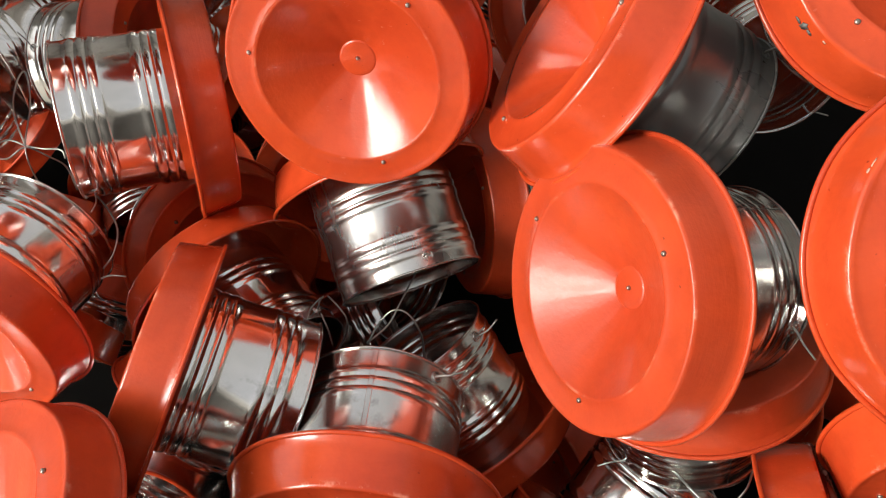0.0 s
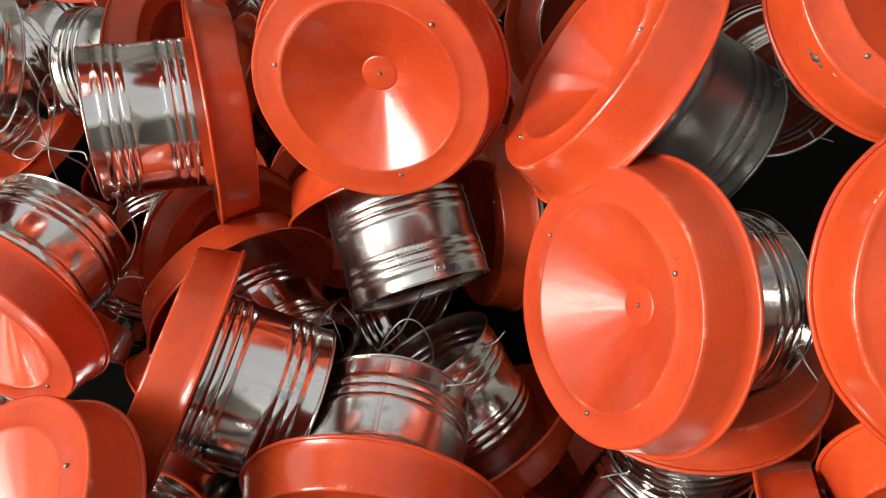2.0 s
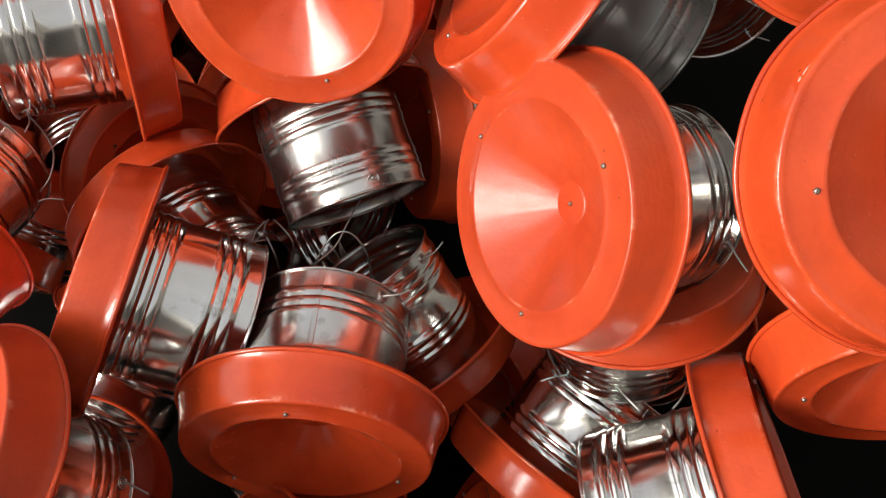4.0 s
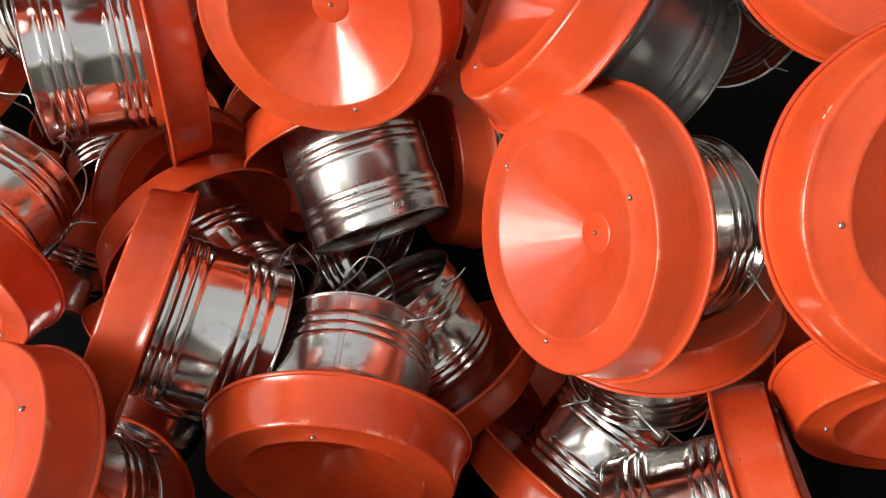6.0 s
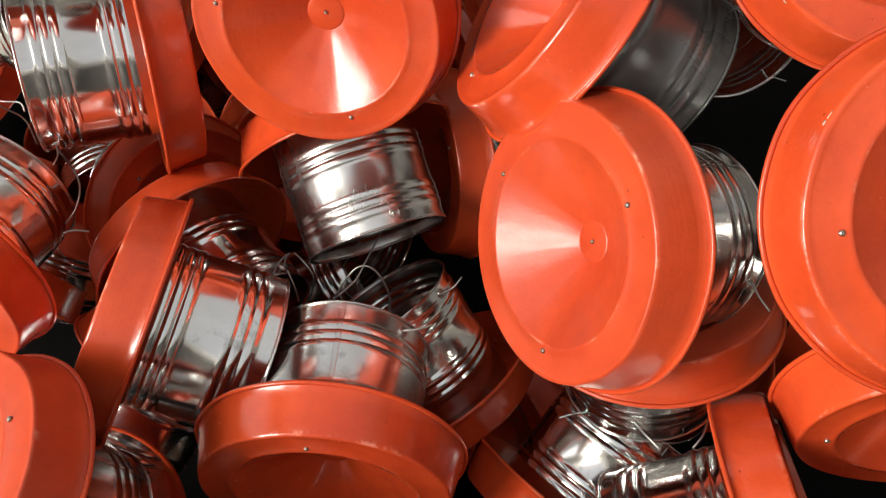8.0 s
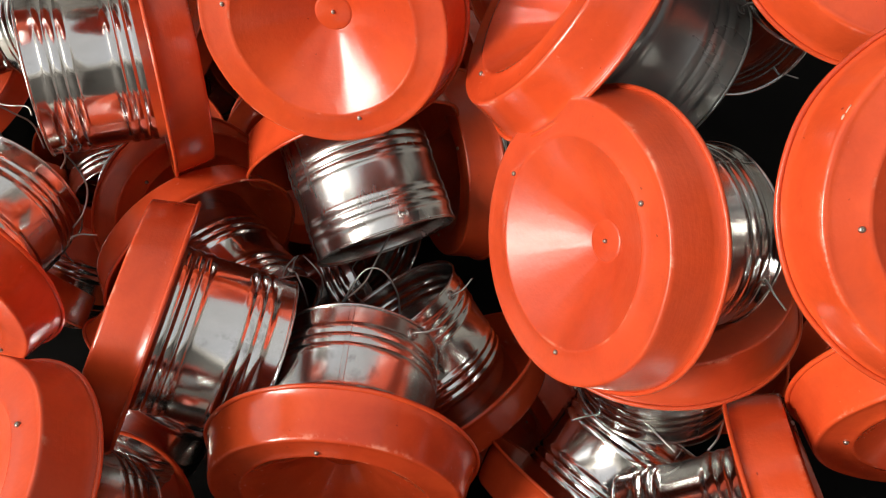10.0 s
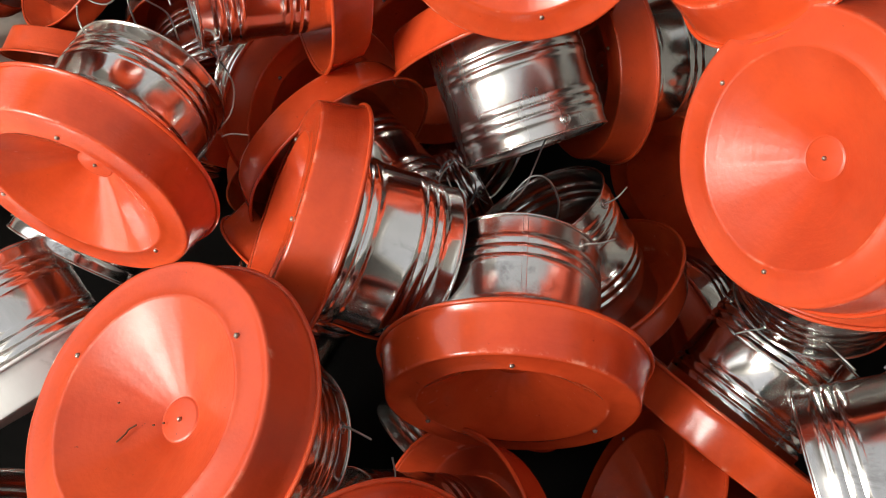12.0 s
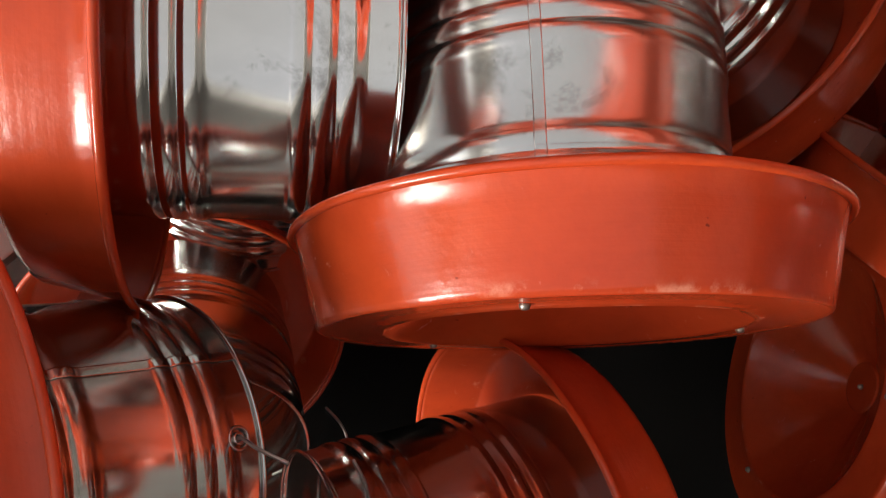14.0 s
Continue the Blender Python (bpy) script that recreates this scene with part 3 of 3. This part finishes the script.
# ---- loose wires of the hangers ----
WIRES = [
    ((-0.0463, 0.2945, 0.2818), (-0.0399, 0.3010, 0.2923), (-0.0307, 0.3052, 0.3009), (-0.0209, 0.3035, 0.2994), (-0.0131, 0.2977, 0.2843), (-0.0123, 0.2952, 0.2620)),
    ((-0.0176, 0.3460, 0.2854), (-0.0267, 0.3231, 0.2860), (-0.0343, 0.3076, 0.2828), (-0.0474, 0.2945, 0.2818)),
    ((-0.0756, 0.3352, 0.2766), (-0.0689, 0.3263, 0.2790), (-0.0627, 0.3192, 0.2729), (-0.0644, 0.3150, 0.2593), (-0.0712, 0.3121, 0.2467)),
    ((-0.0806, 0.3266, 0.2693), (-0.0758, 0.3179, 0.2618), (-0.0743, 0.3150, 0.2492)),
    ((-0.2822, 0.4239, 0.3340), (-0.2899, 0.4422, 0.3498), (-0.2910, 0.4632, 0.3577), (-0.2890, 0.4739, 0.3568), (-0.2821, 0.4512, 0.3473), (-0.2822, 0.4239, 0.3340), (-0.2808, 0.4152, 0.3165), (-0.2752, 0.4080, 0.3002)),
    ((-0.2822, 0.4239, 0.3340), (-0.2951, 0.4269, 0.3367), (-0.3068, 0.4201, 0.3310), (-0.2951, 0.4171, 0.3283), (-0.2822, 0.4230, 0.3333), (-0.2697, 0.4236, 0.3236), (-0.2615, 0.4237, 0.3136), (-0.2579, 0.4170, 0.2977)),
    ((-0.2842, 0.4268, 0.3315), (-0.2698, 0.4221, 0.3324), (-0.2581, 0.4215, 0.3318), (-0.2551, 0.4171, 0.3280)),
    ((-0.2381, 0.4008, 0.3139), (-0.2241, 0.3861, 0.3112), (-0.2142, 0.3699, 0.3074), (-0.2141, 0.3529, 0.3029), (-0.2209, 0.3455, 0.2966)),
    ((-0.2192, 0.3359, 0.2985), (-0.2129, 0.3373, 0.2996), (-0.2030, 0.3367, 0.2991)),
    ((0.1273, 0.2033, 0.2858), (0.1313, 0.1944, 0.2892), (0.1374, 0.1864, 0.2888)),
    ((0.1591, 0.1911, 0.2795), (0.1647, 0.1961, 0.2835), (0.1708, 0.2065, 0.2818)),
    ((-0.0226, 0.5964, 0.4070), (-0.0176, 0.5798, 0.3986), (-0.0018, 0.5736, 0.3907), (0.0138, 0.5804, 0.3988), (0.0105, 0.5874, 0.4075)),
    ((-0.0202, 0.5893, 0.3982), (-0.0065, 0.5842, 0.4039), (-0.0017, 0.5730, 0.3900)),
    ((-0.1623, 0.1632, 0.1538), (-0.1547, 0.1557, 0.1589), (-0.1530, 0.1491, 0.1570), (-0.1570, 0.1429, 0.1477)),
    ((-0.1780, 0.1389, 0.1805), (-0.1664, 0.1421, 0.1802), (-0.1588, 0.1436, 0.1719)),
]
for points in WIRES:
    tagged(part("wire_hanger", tube(points, 0.0006), WIRE), "thin bent grey wire hanger looped between the cans", "wire", "wire hangers")

# a scrap of white paper caught between two dishes
PAPER = make_plain("white_paper", (0.75, 0.75, 0.74), 0.8, 0.0, 60.0)
corners = [Vector(p) for p in ((-0.2049, 0.2457, 0.2205), (-0.1988, 0.2446, 0.2196), (-0.2008, 0.2334, 0.2167), (-0.2072, 0.2329, 0.2172))]
bm = bmesh.new()
sheet_rows = []
for i in range(5):
    u = i / 4
    a, b = corners[0].lerp(corners[3], u), corners[1].lerp(corners[2], u)
    sheet_rows.append([bm.verts.new(a.lerp(b, k / 3) + Vector((0, 0, 0.0012 * math.sin(3 * u + k)))) for k in range(4)])
for p, q in zip(sheet_rows, sheet_rows[1:]):
    for k in range(3):
        bm.faces.new((p[k], p[k + 1], q[k + 1], q[k]))
bmesh.ops.solidify(bm, geom=bm.faces[:], thickness=0.0004)
tagged(part("paper_scrap", bm, PAPER), "small scrap of white paper caught between dishes", "paper scrap")

# a dry straw and crumbs in one dish
place, axis = PLACES["G"]
m = standing(place, axis)
STRAW = make_plain("dry_straw", (0.10, 0.045, 0.02), 0.8, 0.0, 200.0)
tagged(part("straw", tube([m @ Vector(p) for p in ((-0.0068, -0.0265, 0.0132), (-0.0032, -0.0232, 0.0152), (-0.0012, -0.0222, 0.0160), (0.0006, -0.0190, 0.0176))], 0.0004), STRAW),
       "short brown straw lying in a red dish", "straw")
for p in ((0.0, -0.0085, 0.0238), (-0.0004, -0.0125, 0.0216), (0.012, -0.026, 0.0125)):
    bm = bmesh.new()
    bmesh.ops.create_icosphere(bm, subdivisions=1, radius=0.0006, matrix=Matrix.Translation(m @ Vector(p)) @ Matrix.Diagonal((1.4, 1, 0.7, 1)))
    tagged(part("crumb", bm, STRAW), "tiny dark crumb lying in a red dish", "crumb", "crumbs in the dish")

# ---- the rest of the heap, under and beside these ----
def heap_top(x, y):
    """Height of the heap's upper side, without the things placed above."""
    z = 0.12 + 0.62 * y - 0.06 * abs(x)
    edge = 0.50 if x > 0.08 else 0.80
    return min(z, 0.44) - max(0.0, y - edge) * 2.5


rng = random.Random(12)
for n in range(6000):
    x, y = rng.uniform(-0.66, 0.62), rng.uniform(-0.05, 0.52 if n % 3 else 0.86)
    top_z = heap_top(x, y) - (0.25 if x < -0.2 and y < 0.6 else 0.0) - (0.16 if x > 0.1 else 0.0) - (0.10 if y < 0.16 else 0.0)
    z = top_z - 0.085 - 0.42 * n / 6000 - rng.uniform(0, 0.03)
    axis = Vector((rng.uniform(-1, 1), rng.uniform(-1, 1), rng.uniform(-0.7, 0.7))).normalized()
    place = Vector((x, y, z)) - axis * 0.04
    if (-0.2 < x < 0.1 and y < 0.24) or (0.0 < x < 0.1 and 0.4 < y < 0.56):
        continue
    if -0.12 < place.x < 0.12 and 0.22 < place.y < 0.46 and place.z > 0.09:
        continue
    if (x > 0.08 and place.y > 0.46) or top_z < 0.06:
        continue
    low = min(place.z - 0.08 * math.sqrt(1 - axis.z ** 2), (place + axis * CAN_END).z - 0.05 * math.sqrt(1 - axis.z ** 2)) - 0.011
    if low < 0.0:
        if low < -0.05:
            continue
        place.z -= low
    mine = body_balls(place, axis)
    gap = np.linalg.norm(mine[:, None, :3] - balls[None, :, :3], axis=2) - (mine[:, None, 3] + balls[None, :, 3])
    if gap.min() < -0.030:
        continue
    put(rng.choice((0, 1, 2, 2)), standing(place, axis, rng.uniform(0, 360)))
    claim(place, axis)

# the near slope of the heap, each one let down until it touches
# Out of view; added to keep light off the deep parts of the heap.
rng = random.Random(31)
for n in range(420):
    x, y = rng.uniform(-0.70, 0.62), rng.uniform(-0.50, -0.085)
    axis = Vector((rng.uniform(-1, 1), rng.uniform(-1, 1), rng.uniform(-0.8, 0.8))).normalized()
    lean = math.sqrt(1 - axis.z ** 2)
    start = body_balls(Vector((x, y, 0)), axis)
    floor_z = 0.012 + max(0.08 * lean, 0.05 * lean - axis.z * CAN_END)
    z = 0.40
    while z > floor_z:
        mine = start + np.array((0, 0, z, 0))
        gap = np.linalg.norm(mine[:, None, :3] - balls[None, :, :3], axis=2) - (mine[:, None, 3] + balls[None, :, 3])
        if gap.min() < -0.010:
            break
        z -= 0.004
    z = max(z, floor_z)
    middle = z + 0.04 * axis.z
    if middle > 0.29 + 0.30 * y or y + max(0.0, axis.y) * 0.09 > -0.02:
        continue
    place = Vector((x, y, z))
    put(rng.choice((0, 1, 2, 2)), standing(place, axis, rng.uniform(0, 360)))
    claim(place, axis)
